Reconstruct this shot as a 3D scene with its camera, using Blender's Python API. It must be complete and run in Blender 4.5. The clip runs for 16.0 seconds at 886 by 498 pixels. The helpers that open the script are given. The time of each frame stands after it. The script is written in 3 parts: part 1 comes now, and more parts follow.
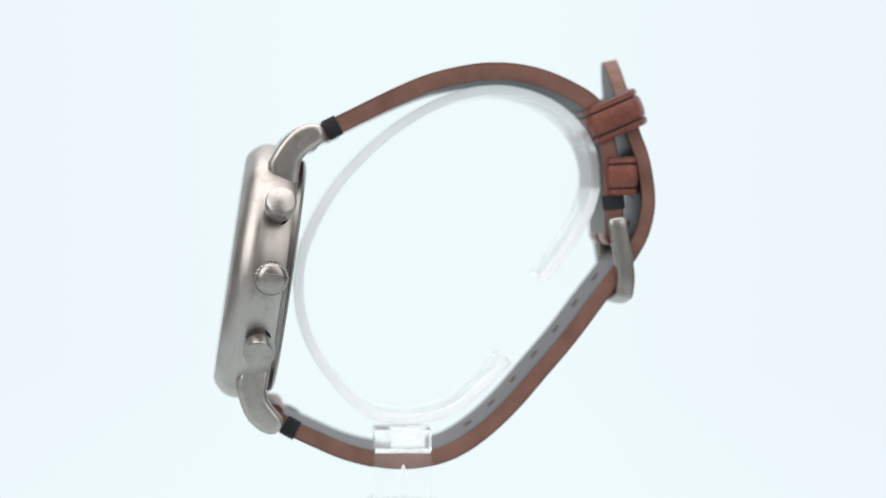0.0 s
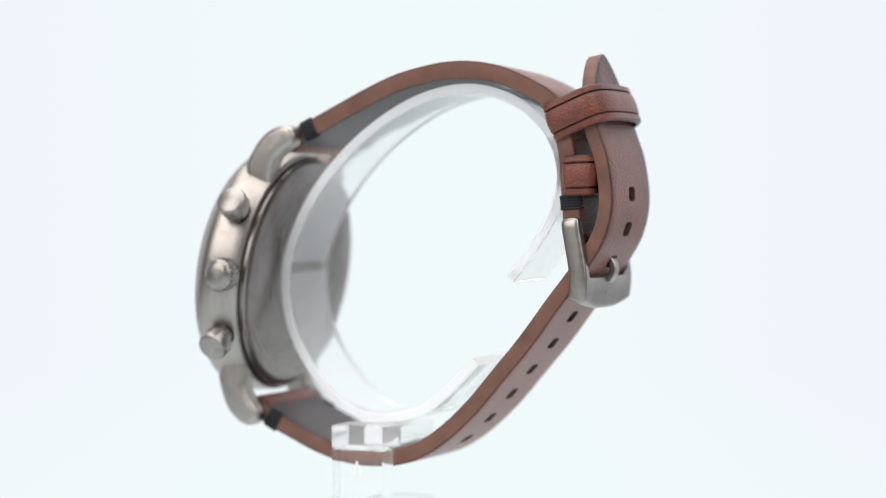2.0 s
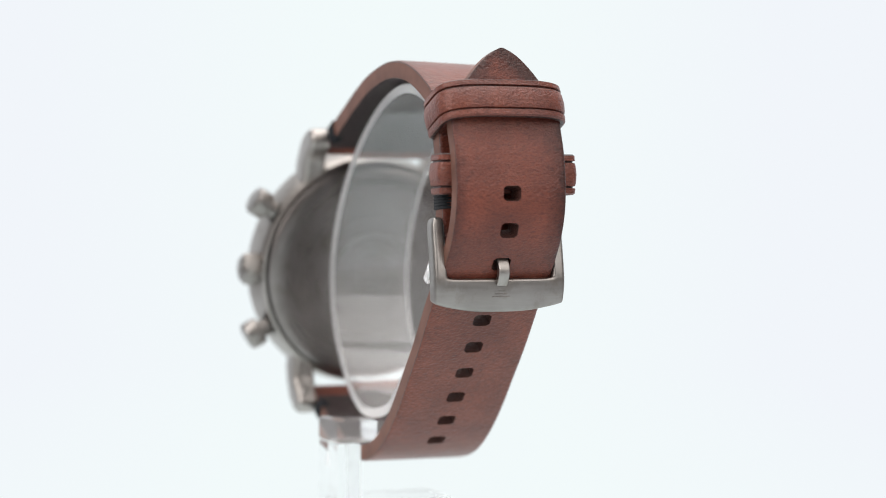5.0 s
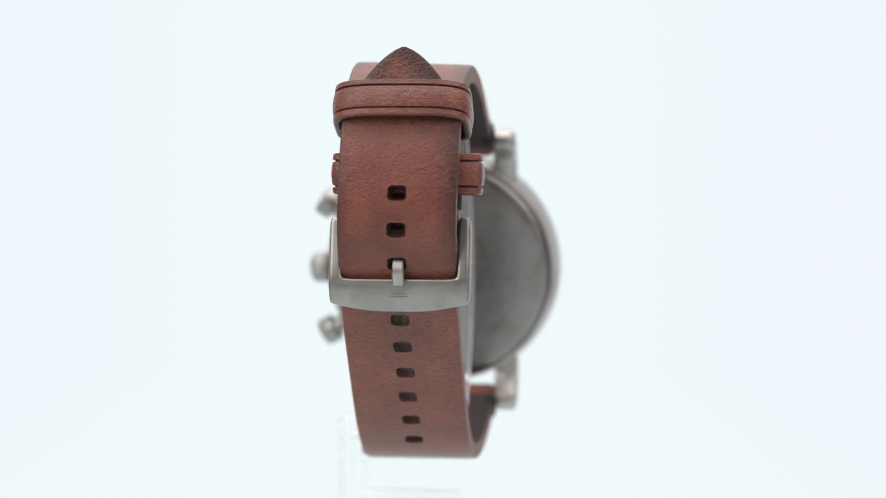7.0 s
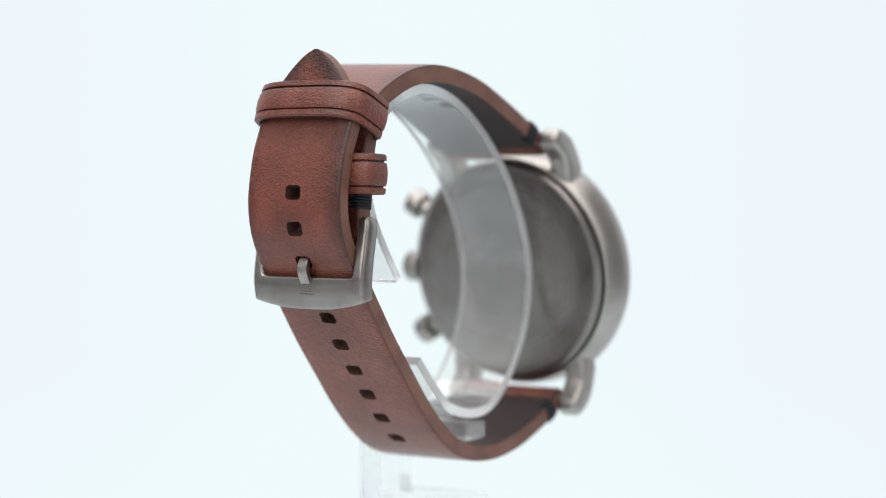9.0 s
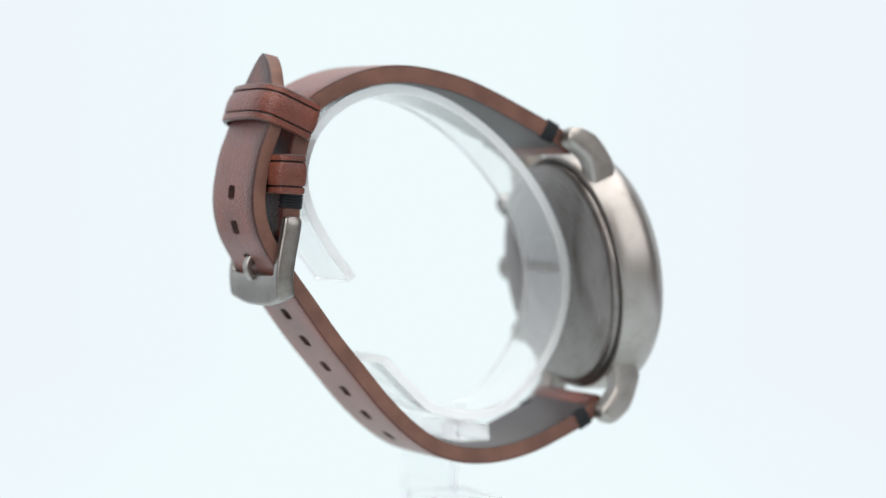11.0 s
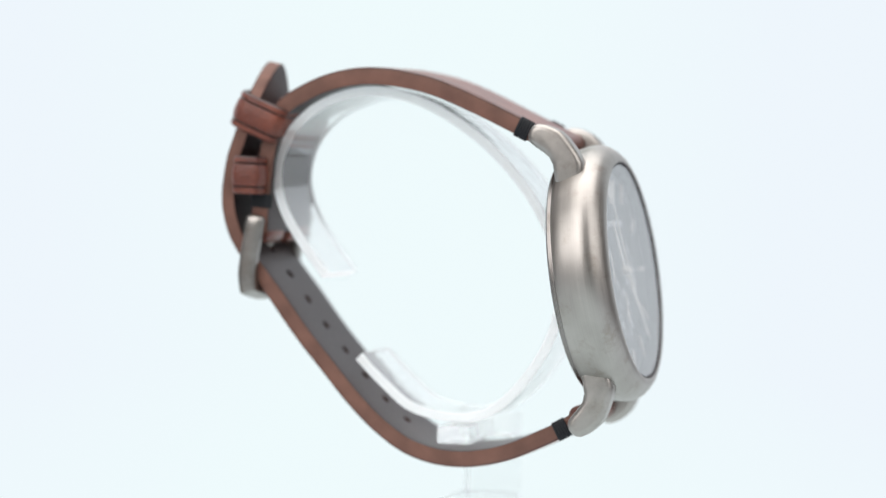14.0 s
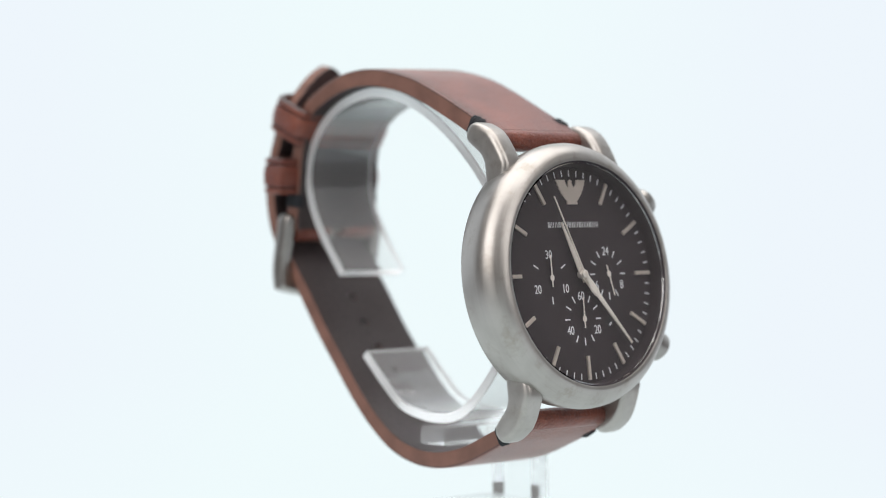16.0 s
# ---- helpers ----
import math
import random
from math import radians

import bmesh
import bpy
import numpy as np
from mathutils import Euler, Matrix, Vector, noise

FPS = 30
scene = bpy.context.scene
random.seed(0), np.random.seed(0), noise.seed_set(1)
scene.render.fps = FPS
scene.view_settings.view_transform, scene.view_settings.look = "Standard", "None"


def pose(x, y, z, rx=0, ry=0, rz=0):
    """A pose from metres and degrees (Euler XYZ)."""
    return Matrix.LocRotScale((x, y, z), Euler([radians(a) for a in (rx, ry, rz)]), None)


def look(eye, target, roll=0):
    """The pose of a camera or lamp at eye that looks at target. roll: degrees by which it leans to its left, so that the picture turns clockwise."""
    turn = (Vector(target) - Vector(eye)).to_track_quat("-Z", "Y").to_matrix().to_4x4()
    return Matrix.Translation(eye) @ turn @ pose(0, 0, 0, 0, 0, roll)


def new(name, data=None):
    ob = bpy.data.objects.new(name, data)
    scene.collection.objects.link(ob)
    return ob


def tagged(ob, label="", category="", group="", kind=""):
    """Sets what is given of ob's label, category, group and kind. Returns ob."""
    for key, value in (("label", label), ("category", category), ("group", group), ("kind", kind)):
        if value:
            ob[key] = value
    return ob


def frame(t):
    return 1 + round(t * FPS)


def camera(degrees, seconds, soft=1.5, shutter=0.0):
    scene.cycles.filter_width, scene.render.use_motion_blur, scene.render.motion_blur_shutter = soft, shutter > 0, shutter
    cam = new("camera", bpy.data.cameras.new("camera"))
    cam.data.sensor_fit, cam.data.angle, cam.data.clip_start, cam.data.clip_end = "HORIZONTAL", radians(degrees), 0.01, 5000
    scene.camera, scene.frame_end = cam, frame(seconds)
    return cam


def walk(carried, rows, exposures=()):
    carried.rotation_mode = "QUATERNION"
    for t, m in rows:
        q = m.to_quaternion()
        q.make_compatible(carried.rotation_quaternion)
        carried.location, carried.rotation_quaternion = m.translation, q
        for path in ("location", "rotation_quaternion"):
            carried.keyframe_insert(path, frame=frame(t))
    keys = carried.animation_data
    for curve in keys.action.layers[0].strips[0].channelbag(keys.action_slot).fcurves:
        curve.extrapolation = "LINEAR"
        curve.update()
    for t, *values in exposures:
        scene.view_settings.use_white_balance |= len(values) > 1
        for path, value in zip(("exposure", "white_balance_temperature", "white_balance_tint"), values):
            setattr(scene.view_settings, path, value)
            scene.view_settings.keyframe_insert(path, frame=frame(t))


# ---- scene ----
# The camera stands still; the watch and its stand turn on the axis x = y = 0.
cam = camera(22.18, 16.0, 1.0)
cam.data.dof.use_dof = True
cam.data.dof.focus_distance = 0.390
cam.data.dof.aperture_fstop = 9.5
FLOOR = 0.0632
EYE = Vector((0, -0.42, FLOOR - 0.0033))
AIM = EYE + Vector((math.sin(radians(0.219)), math.cos(radians(0.219)), -math.tan(radians(1.417))))
walk(cam, [(0.0, look(EYE, AIM, 0.233)), (16.0, look(EYE, AIM, 0.233))],
     [(0.0, 0.0, 6500, 10), (1.0, 0.0, 6520, 10.3), (2.2, 0.0, 6660, 12.5), (3.0, 0.0, 6710, 13), (4.2, 0.0, 6700, 13), (6.3, 0.0, 6650, 12.2), (7.0, 0.0, 6590, 11.2), (9.2, 0.0, 6510, 10.2),
      (11.3, 0.0, 6500, 10), (16.0, 0.0, 6510, 10.2)])

# ---- light: a glowing white backdrop and table panel, a softbox overhead, a dim room behind the camera ----
world = bpy.data.worlds.new("studio")
scene.world = world
world.use_nodes = True
world.node_tree.nodes["Background"].inputs[0].default_value = (1.0, 0.97, 0.96, 1)
world.node_tree.nodes["Background"].inputs[1].default_value = 0.20


def softbox(eye, target, size, power):
    data = bpy.data.lights.new("softbox", "AREA")
    data.shape, data.size, data.energy, data.color = "SQUARE", size, power, (1.0, 0.98, 0.965)
    ob = new("softbox", data)
    ob.matrix_world = look(eye, target)


softbox((0.0, 0.05, 0.85), (0, 0, 0.05), 1.0, 9.2)
softbox((-0.55, -0.60, 0.55), (0, 0, 0.05), 0.7, 4.8)
softbox((0.55, -0.60, 0.55), (0, 0, 0.05), 0.7, 2.8)


# ---- materials ----
def material(name):
    m = bpy.data.materials.new(name)
    m.use_nodes = True
    return m, m.node_tree, m.node_tree.nodes["Principled BSDF"]


def node(tree, kind, **inputs):
    n = tree.nodes.new(kind)
    for key, value in inputs.items():
        n.inputs[key.replace("_", " ")].default_value = value
    return n


def noise_tex(tree, scale, detail=4.0, stretch=None, rough=0.5):
    coord = tree.nodes.new("ShaderNodeTexCoord")
    n = node(tree, "ShaderNodeTexNoise", Scale=scale, Detail=detail, Roughness=rough)
    if stretch:
        mapping = tree.nodes.new("ShaderNodeMapping")
        mapping.inputs["Scale"].default_value = stretch
        tree.links.new(coord.outputs["Object"], mapping.inputs["Vector"])
        tree.links.new(mapping.outputs["Vector"], n.inputs["Vector"])
    else:
        tree.links.new(coord.outputs["Object"], n.inputs["Vector"])
    return n


def ramp(tree, source, stops):
    r = tree.nodes.new("ShaderNodeValToRGB")
    while len(r.color_ramp.elements) < len(stops):
        r.color_ramp.elements.new(0.5)
    for el, (pos, col) in zip(r.color_ramp.elements, stops):
        el.position, el.color = pos, (*col, 1) if len(col) == 3 else col
    tree.links.new(source, r.inputs[0])
    return r


def mix(tree, mode, fac, a, b):
    n = tree.nodes.new("ShaderNodeMix")
    n.data_type, n.blend_type = "RGBA", mode
    for slot, v in ((0, fac), (6, a), (7, b)):
        if isinstance(v, (int, float)):
            n.inputs[slot].default_value = v
        elif isinstance(v, tuple):
            n.inputs[slot].default_value = (*v, 1)
        else:
            tree.links.new(v, n.inputs[slot])
    return n.outputs[2]


def bump(tree, bsdf, height, strength, distance):
    b = node(tree, "ShaderNodeBump", Strength=strength, Distance=distance)
    tree.links.new(height, b.inputs["Height"])
    tree.links.new(b.outputs[0], bsdf.inputs["Normal"])
    return b


def leather(name, light, dark, edge_burnish=True, tip=False):
    m, t, p = material(name)
    fine = noise_tex(t, 4600, 4, (1, 0.34, 1), 0.55)
    blotch = noise_tex(t, 130, 4)
    base = ramp(t, blotch.outputs["Fac"], [(0.3, dark), (0.68, light)]).outputs[0]
    grain = ramp(t, fine.outputs["Fac"], [(0.34, (0.56, 0.49, 0.50)), (0.52, (0.94, 0.92, 0.92)), (0.68, (1.1, 1.1, 1.08))]).outputs[0]
    col = mix(t, "MULTIPLY", 0.75, base, grain)
    fleck = ramp(t, noise_tex(t, 1500, 3, (1, 0.45, 1.2), 0.6).outputs["Fac"], [(0.34, (0.55, 0.50, 0.58)), (0.45, (1, 1, 1))]).outputs[0]
    col = mix(t, "MULTIPLY", 0.6, col, fleck)
    if edge_burnish:
        coord = t.nodes.new("ShaderNodeTexCoord")
        xyz = t.nodes.new("ShaderNodeSeparateXYZ")
        t.links.new(coord.outputs["Object"], xyz.inputs[0])
        off = t.nodes.new("ShaderNodeMath")
        off.operation = "ADD"
        off.inputs[1].default_value = 0.0026
        t.links.new(xyz.outputs[1], off.inputs[0])
        away = t.nodes.new("ShaderNodeMath")
        away.operation = "ABSOLUTE"
        t.links.new(off.outputs[0], away.inputs[0])
        # colour also darkens with height above z 0.0745, towards the tip
        if tip:
            over = t.nodes.new("ShaderNodeMath")
            over.operation = "SUBTRACT"
            over.inputs[1].default_value = 0.0745
            t.links.new(xyz.outputs[2], over.inputs[0])
            above = t.nodes.new("ShaderNodeMath")
            above.operation = "MAXIMUM"
            above.inputs[1].default_value = 0.0
            t.links.new(over.outputs[0], above.inputs[0])
            both = t.nodes.new("ShaderNodeMath")
            both.operation = "ADD"
            t.links.new(above.outputs[0], both.inputs[0])
            t.links.new(away.outputs[0], both.inputs[1])
            fade = t.nodes.new("ShaderNodeMapRange")
            for slot, value in ((1, 0.028), (2, 0.052), (3, 0.35), (4, 1.0)):
                fade.inputs[slot].default_value = value
            t.links.new(xyz.outputs[2], fade.inputs[0])
            away = t.nodes.new("ShaderNodeMath")
            away.operation = "MULTIPLY"
            t.links.new(both.outputs[0], away.inputs[0])
            t.links.new(fade.outputs[0], away.inputs[1])
        ragged = noise_tex(t, 700, 3)
        add = t.nodes.new("ShaderNodeMath")
        add.operation = "MULTIPLY_ADD"
        add.inputs[1].default_value = 0.004
        t.links.new(ragged.outputs["Fac"], add.inputs[0])
        t.links.new(away.outputs[0], add.inputs[2])
        scaled = t.nodes.new("ShaderNodeMath")
        scaled.operation = "MULTIPLY"
        scaled.inputs[1].default_value = 80.0
        t.links.new(add.outputs[0], scaled.inputs[0])
        burn_and_tip = ramp(t, scaled.outputs[0], [(0.70, (1, 1, 1)), (0.90, (0.52, 0.46, 0.48)), (1.0, (0.22, 0.19, 0.21))]).outputs[0]
        col = mix(t, "MULTIPLY", 0.9 if tip else 0.5, col, burn_and_tip)
    t.links.new(col, p.inputs["Base Color"])
    p.inputs["Roughness"].default_value = 0.37
    p.inputs["Specular IOR Level"].default_value = 0.4
    pores = node(t, "ShaderNodeTexVoronoi", Scale=2300.0)
    coord = t.nodes.new("ShaderNodeTexCoord")
    t.links.new(coord.outputs["Object"], pores.inputs["Vector"])
    both = t.nodes.new("ShaderNodeMath")
    both.operation = "ADD"
    t.links.new(pores.outputs["Distance"], both.inputs[0])
    t.links.new(fine.outputs["Fac"], both.inputs[1])
    wrinkle = node(t, "ShaderNodeTexVoronoi", Scale=1650.0)
    squash = t.nodes.new("ShaderNodeMapping")
    squash.inputs["Scale"].default_value = (1.0, 0.55, 1.3)
    warp = noise_tex(t, 900, 2)
    bent = mix(t, "ADD", 0.0012, coord.outputs["Object"], warp.outputs["Color"])
    t.links.new(bent, squash.inputs["Vector"])
    t.links.new(squash.outputs[0], wrinkle.inputs["Vector"])
    relief = t.nodes.new("ShaderNodeMath")
    relief.operation = "MULTIPLY_ADD"
    relief.inputs[1].default_value = 1.1
    t.links.new(wrinkle.outputs["Distance"], relief.inputs[0])
    t.links.new(both.outputs[0], relief.inputs[2])
    bump(t, p, relief.outputs[0], 1.0, 0.000085)
    p.inputs["Coat Weight"].default_value = 0.30
    p.inputs["Sheen Weight"].default_value = 0.06
    p.inputs["Sheen Roughness"].default_value = 0.3
    p.inputs["Coat Roughness"].default_value = 0.36
    return m


LEATHER = leather("brown_leather", (0.226, 0.058, 0.032), (0.148, 0.036, 0.021))
LEATHER_TAIL = leather("brown_leather_tail", (0.222, 0.057, 0.032), (0.138, 0.034, 0.021), True, True)
LEATHER_BAND = leather("brown_leather_band", (0.225, 0.060, 0.033), (0.115, 0.030, 0.021), False)


# darker leather for the grooves and outer rims of the loops
GROOVE_DARK = leather("dark_leather_groove", (0.060, 0.024, 0.020), (0.035, 0.016, 0.014), False)
# burnished rim brown, also used to darken the hole walls
RIM_AND_HOLE = leather("burnished_rim_dark_hole", (0.085, 0.036, 0.028), (0.060, 0.026, 0.021), False)


def cut_edge():
    m, t, p = material("cut_leather_edge")
    layers = noise_tex(t, 900, 5, (0.25, 1.0, 0.25))
    col = ramp(t, layers.outputs["Fac"], [(0.3, (0.130, 0.058, 0.042)), (0.7, (0.205, 0.094, 0.067))]).outputs[0]
    t.links.new(col, p.inputs["Base Color"])
    p.inputs["Roughness"].default_value = 0.6
    bump(t, p, layers.outputs["Fac"], 0.4, 0.0001)
    return m


def lining():
    m, t, p = material("dark_leather_lining")
    fine = noise_tex(t, 1800, 4)
    col = ramp(t, fine.outputs["Fac"], [(0.3, (0.036, 0.027, 0.027)), (0.7, (0.062, 0.048, 0.048))]).outputs[0]
    t.links.new(col, p.inputs["Base Color"])
    p.inputs["Roughness"].default_value = 0.38
    p.inputs["Specular IOR Level"].default_value = 0.3
    bump(t, p, fine.outputs["Fac"], 0.4, 0.00004)
    return m


EDGE, LINING = cut_edge(), lining()


def turned_tex(t):
    """Brushing that runs round the case's axis: noise over height along the axis and distance from its centre."""
    coord = t.nodes.new("ShaderNodeTexCoord")
    off = node(t, "ShaderNodeVectorMath")
    off.operation = "SUBTRACT"
    off.inputs[1].default_value = (-0.0302, -0.0022, FLOOR - 0.0182)
    t.links.new(coord.outputs["Object"], off.inputs[0])
    dot = node(t, "ShaderNodeVectorMath")
    dot.operation = "DOT_PRODUCT"
    dot.inputs[1].default_value = (-math.cos(radians(8.3)), 0, math.sin(radians(8.3)))
    t.links.new(off.outputs[0], dot.inputs[0])
    far = node(t, "ShaderNodeVectorMath")
    far.operation = "LENGTH"
    t.links.new(off.outputs[0], far.inputs[0])
    both = t.nodes.new("ShaderNodeCombineXYZ")
    t.links.new(dot.outputs["Value"], both.inputs[0])
    t.links.new(far.outputs["Value"], both.inputs[1])
    slow = t.nodes.new("ShaderNodeVectorMath")
    slow.operation = "MULTIPLY_ADD"
    slow.inputs[1].default_value = (0.03, 0.03, 0.03)
    t.links.new(off.outputs[0], slow.inputs[0])
    t.links.new(both.outputs[0], slow.inputs[2])
    n = node(t, "ShaderNodeTexNoise", Scale=3500.0, Detail=3.0)
    t.links.new(slow.outputs[0], n.inputs["Vector"])
    return n


def metal(name, colour, rough, stretch, streak=0.12, turned=0.0):
    m, t, p = material(name)
    if turned:
        round_axis = t.nodes.new("ShaderNodeTangent")
        round_axis.direction_type, round_axis.axis = "RADIAL", "X"
        t.links.new(round_axis.outputs[0], p.inputs["Tangent"])
        p.inputs["Anisotropic"].default_value = turned
    brush = noise_tex(t, 900, 4, stretch, 0.6) if stretch else turned_tex(t)
    cloud = noise_tex(t, 150, 3)
    a, b = tuple(c * (1 - streak) for c in colour), tuple(min(1, c * (1 + streak)) for c in colour)
    base = ramp(t, brush.outputs["Fac"], [(0.3, a), (0.7, b)]).outputs[0]
    tone = ramp(t, cloud.outputs["Fac"], [(0.32, (0.77, 0.76, 0.745)), (0.66, (1, 1, 1))]).outputs[0]
    stain = ramp(t, noise_tex(t, 260, 6, None, 0.65).outputs["Fac"], [(0.30, (0.70, 0.66, 0.60)), (0.47, (1, 1, 1))]).outputs[0]
    worn = mix(t, "MULTIPLY", 0.7, base, tone)
    t.links.new(mix(t, "MULTIPLY", 0.6, worn, stain), p.inputs["Base Color"])
    p.inputs["Metallic"].default_value = 1.0
    r = ramp(t, brush.outputs["Fac"], [(0.25, (rough - 0.05,) * 3), (0.75, (rough + 0.07,) * 3)])
    t.links.new(r.outputs[0], p.inputs["Roughness"])
    bump(t, p, brush.outputs["Fac"], 0.04 if turned else 0.12, 0.00005)
    return m


CASE_METAL = metal("brushed_gunmetal", (0.435, 0.412, 0.390), 0.36, None, 0.04, 0.35)
LUG_METAL = metal("satin_gunmetal", (0.45, 0.427, 0.404), 0.37, (1.0, 1.0, 1.0), 0.06)
BACK_METAL = metal("brushed_caseback", (0.27, 0.252, 0.242), 0.29, None, 0.025, 0.5)
BUCKLE_METAL = metal("brushed_buckle_steel", (0.365, 0.348, 0.33), 0.34, (1.0, 0.10, 1.0), 0.08)
HAND_METAL = metal("polished_hand", (0.88, 0.82, 0.76), 0.34, (1, 1, 1), 0.03)
HAND_METAL.node_tree.nodes["Principled BSDF"].inputs["Metallic"].default_value = 0.55


def plain(name, colour, rough=0.5, metallic=0.0):
    m, t, p = material(name)
    n = noise_tex(t, 700, 3)
    col = ramp(t, n.outputs["Fac"], [(0.3, tuple(c * 0.88 for c in colour)), (0.7, colour)]).outputs[0]
    t.links.new(col, p.inputs["Base Color"])
    p.inputs["Roughness"].default_value = rough
    p.inputs["Metallic"].default_value = metallic
    return m


DIAL_BLACK = plain("dial_brown_black", (0.034, 0.0262, 0.0295), 0.42)
DIAL_BLACK.node_tree.nodes["Principled BSDF"].inputs["Specular IOR Level"].default_value = 0.25
APPLIED = plain("applied_marker", (0.62, 0.55, 0.49), 0.3, 0.6)
PRINT = plain("white_print", (0.75, 0.76, 0.78), 0.5)
THREAD = plain("black_thread", (0.010, 0.012, 0.016), 0.75)
# black for recess shade, the caseback groove and the date window
GAP_BLACK = plain("black_gap_and_window", (0.012, 0.012, 0.013), 0.6)


def glass(name, ior, rough, tint=(1, 1, 1)):
    m, t, p = material(name)
    p.inputs["Base Color"].default_value = (*tint, 1)
    p.inputs["Transmission Weight"].default_value = 1.0
    p.inputs["IOR"].default_value = ior
    p.inputs["Roughness"].default_value = rough
    return m


CRYSTAL = glass("mineral_crystal", 1.5, 0.0)
ACRYLIC = glass("clear_acrylic", 1.45, 0.03, (0.98, 0.99, 0.99))
MOULDED = glass("clear_moulded_acrylic", 1.13, 0.10, (0.98, 0.99, 0.99))
# transmission below 1 adds white haze in place of bright reflections
ACRYLIC.node_tree.nodes["Principled BSDF"].inputs["Transmission Weight"].default_value = 0.92
MOULDED.node_tree.nodes["Principled BSDF"].inputs["Transmission Weight"].default_value = 0.9
POST = glass("clear_polished_acrylic", 1.27, 0.01, (0.98, 0.99, 0.99))
POST.node_tree.nodes["Principled BSDF"].inputs["Transmission Weight"].default_value = 0.97
smudge = noise_tex(ACRYLIC.node_tree, 260, 4)
bump(ACRYLIC.node_tree, ACRYLIC.node_tree.nodes["Principled BSDF"], noise_tex(ACRYLIC.node_tree, 90, 3).outputs["Fac"], 0.3, 0.0004)
ACRYLIC.node_tree.links.new(
    ramp(ACRYLIC.node_tree, smudge.outputs["Fac"], [(0.4, (0.02,) * 3), (0.75, (0.09,) * 3)]).outputs[0],
    ACRYLIC.node_tree.nodes["Principled BSDF"].inputs["Roughness"])


FROSTED, _t, _p = material("satin_acrylic_edge")
_n = noise_tex(_t, 500, 3)
_t.links.new(ramp(_t, _n.outputs["Fac"], [(0.3, (0.95, 0.96, 0.97)), (0.7, (1.0, 1.0, 1.0))]).outputs[0], _p.inputs["Base Color"])
_p.inputs["Transmission Weight"].default_value = 0.66
_p.inputs["IOR"].default_value = 1.14
_p.inputs["Roughness"].default_value = 0.7


def glow_white(name, stops):
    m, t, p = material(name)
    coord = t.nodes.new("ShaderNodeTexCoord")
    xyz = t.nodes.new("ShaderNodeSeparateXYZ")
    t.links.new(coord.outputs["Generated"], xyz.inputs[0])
    # the surface glows by itself; cooler sides and paler middle are painted into the glow
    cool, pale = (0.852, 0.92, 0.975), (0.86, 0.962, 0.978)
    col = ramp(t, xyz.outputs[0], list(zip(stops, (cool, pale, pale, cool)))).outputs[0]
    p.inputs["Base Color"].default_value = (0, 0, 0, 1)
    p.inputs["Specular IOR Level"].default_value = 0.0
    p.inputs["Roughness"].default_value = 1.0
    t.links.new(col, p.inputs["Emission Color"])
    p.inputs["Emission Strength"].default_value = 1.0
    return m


WALL_WHITE = glow_white("glowing_white_backdrop", (0.4687, 0.4902, 0.5079, 0.5274))
PANEL_WHITE = glow_white("glowing_white_table", (0.08, 0.37, 0.60, 0.87))
TABLE = plain("grey_table", (0.18, 0.18, 0.19), 0.7)

# ---- mesh helpers, all in millimetres ----
MM = 0.001


def part(name, bm, mats, parent, label="", smooth=35):
    bmesh.ops.recalc_face_normals(bm, faces=bm.faces[:])
    for v in bm.verts:
        v.co = v.co * MM
    me = bpy.data.meshes.new(name)
    bm.to_mesh(me)
    bm.free()
    for m in (mats if isinstance(mats, tuple) else (mats,)):
        me.materials.append(m)
    for f in me.polygons:
        f.use_smooth = True
    me.set_sharp_from_angle(angle=radians(smooth))
    ob = new(name, me)
    ob.parent = parent
    return tagged(ob, label)


def spline(ctrl, step=0.5):
    """A smooth curve through the control points, resampled at even steps of length."""
    p = [np.array(c, float) for c in ctrl]
    p = [2 * p[0] - p[1]] + p + [2 * p[-1] - p[-2]]
    out = []
    for i in range(1, len(p) - 2):
        for u in np.linspace(0, 1, 24, endpoint=False):
            a, b, c, d = p[i - 1:i + 3]
            out.append(0.5 * (2 * b + (c - a) * u + (2 * a - 5 * b + 4 * c - d) * u**2 + (3 * b - a - 3 * c + d) * u**3))
    out.append(p[-2])
    out = np.array(out)
    s = np.concatenate([[0], np.cumsum(np.linalg.norm(np.diff(out, axis=0), axis=1))])

    def at(v):
        return np.array([np.interp(v, s, out[:, k]) for k in range(out.shape[1])])
    return at, s[-1]


def lathe(profile, n=96, place=None, cap=True, flute=None):
    """A body of revolution from (radius, height) pairs, round the local z axis."""
    bm = bmesh.new()
    rings = []
    for k, (r, a) in enumerate(profile):
        ring = []
        for i in range(n):
            w = 2 * math.pi * i / n
            rr = r * (1 - flute[1] * (i % 4 < 2)) if flute and k in flute[0] else r
            ring.append(bm.verts.new((rr * math.cos(w), rr * math.sin(w), a)))
        rings.append(ring)
    for a, b in zip(rings, rings[1:]):
        for i in range(n):
            bm.faces.new((a[i], a[(i + 1) % n], b[(i + 1) % n], b[i]))
    if cap:
        bm.faces.new(rings[0])
        bm.faces.new(rings[-1])
    if place:
        bm.transform(place)
    return bm


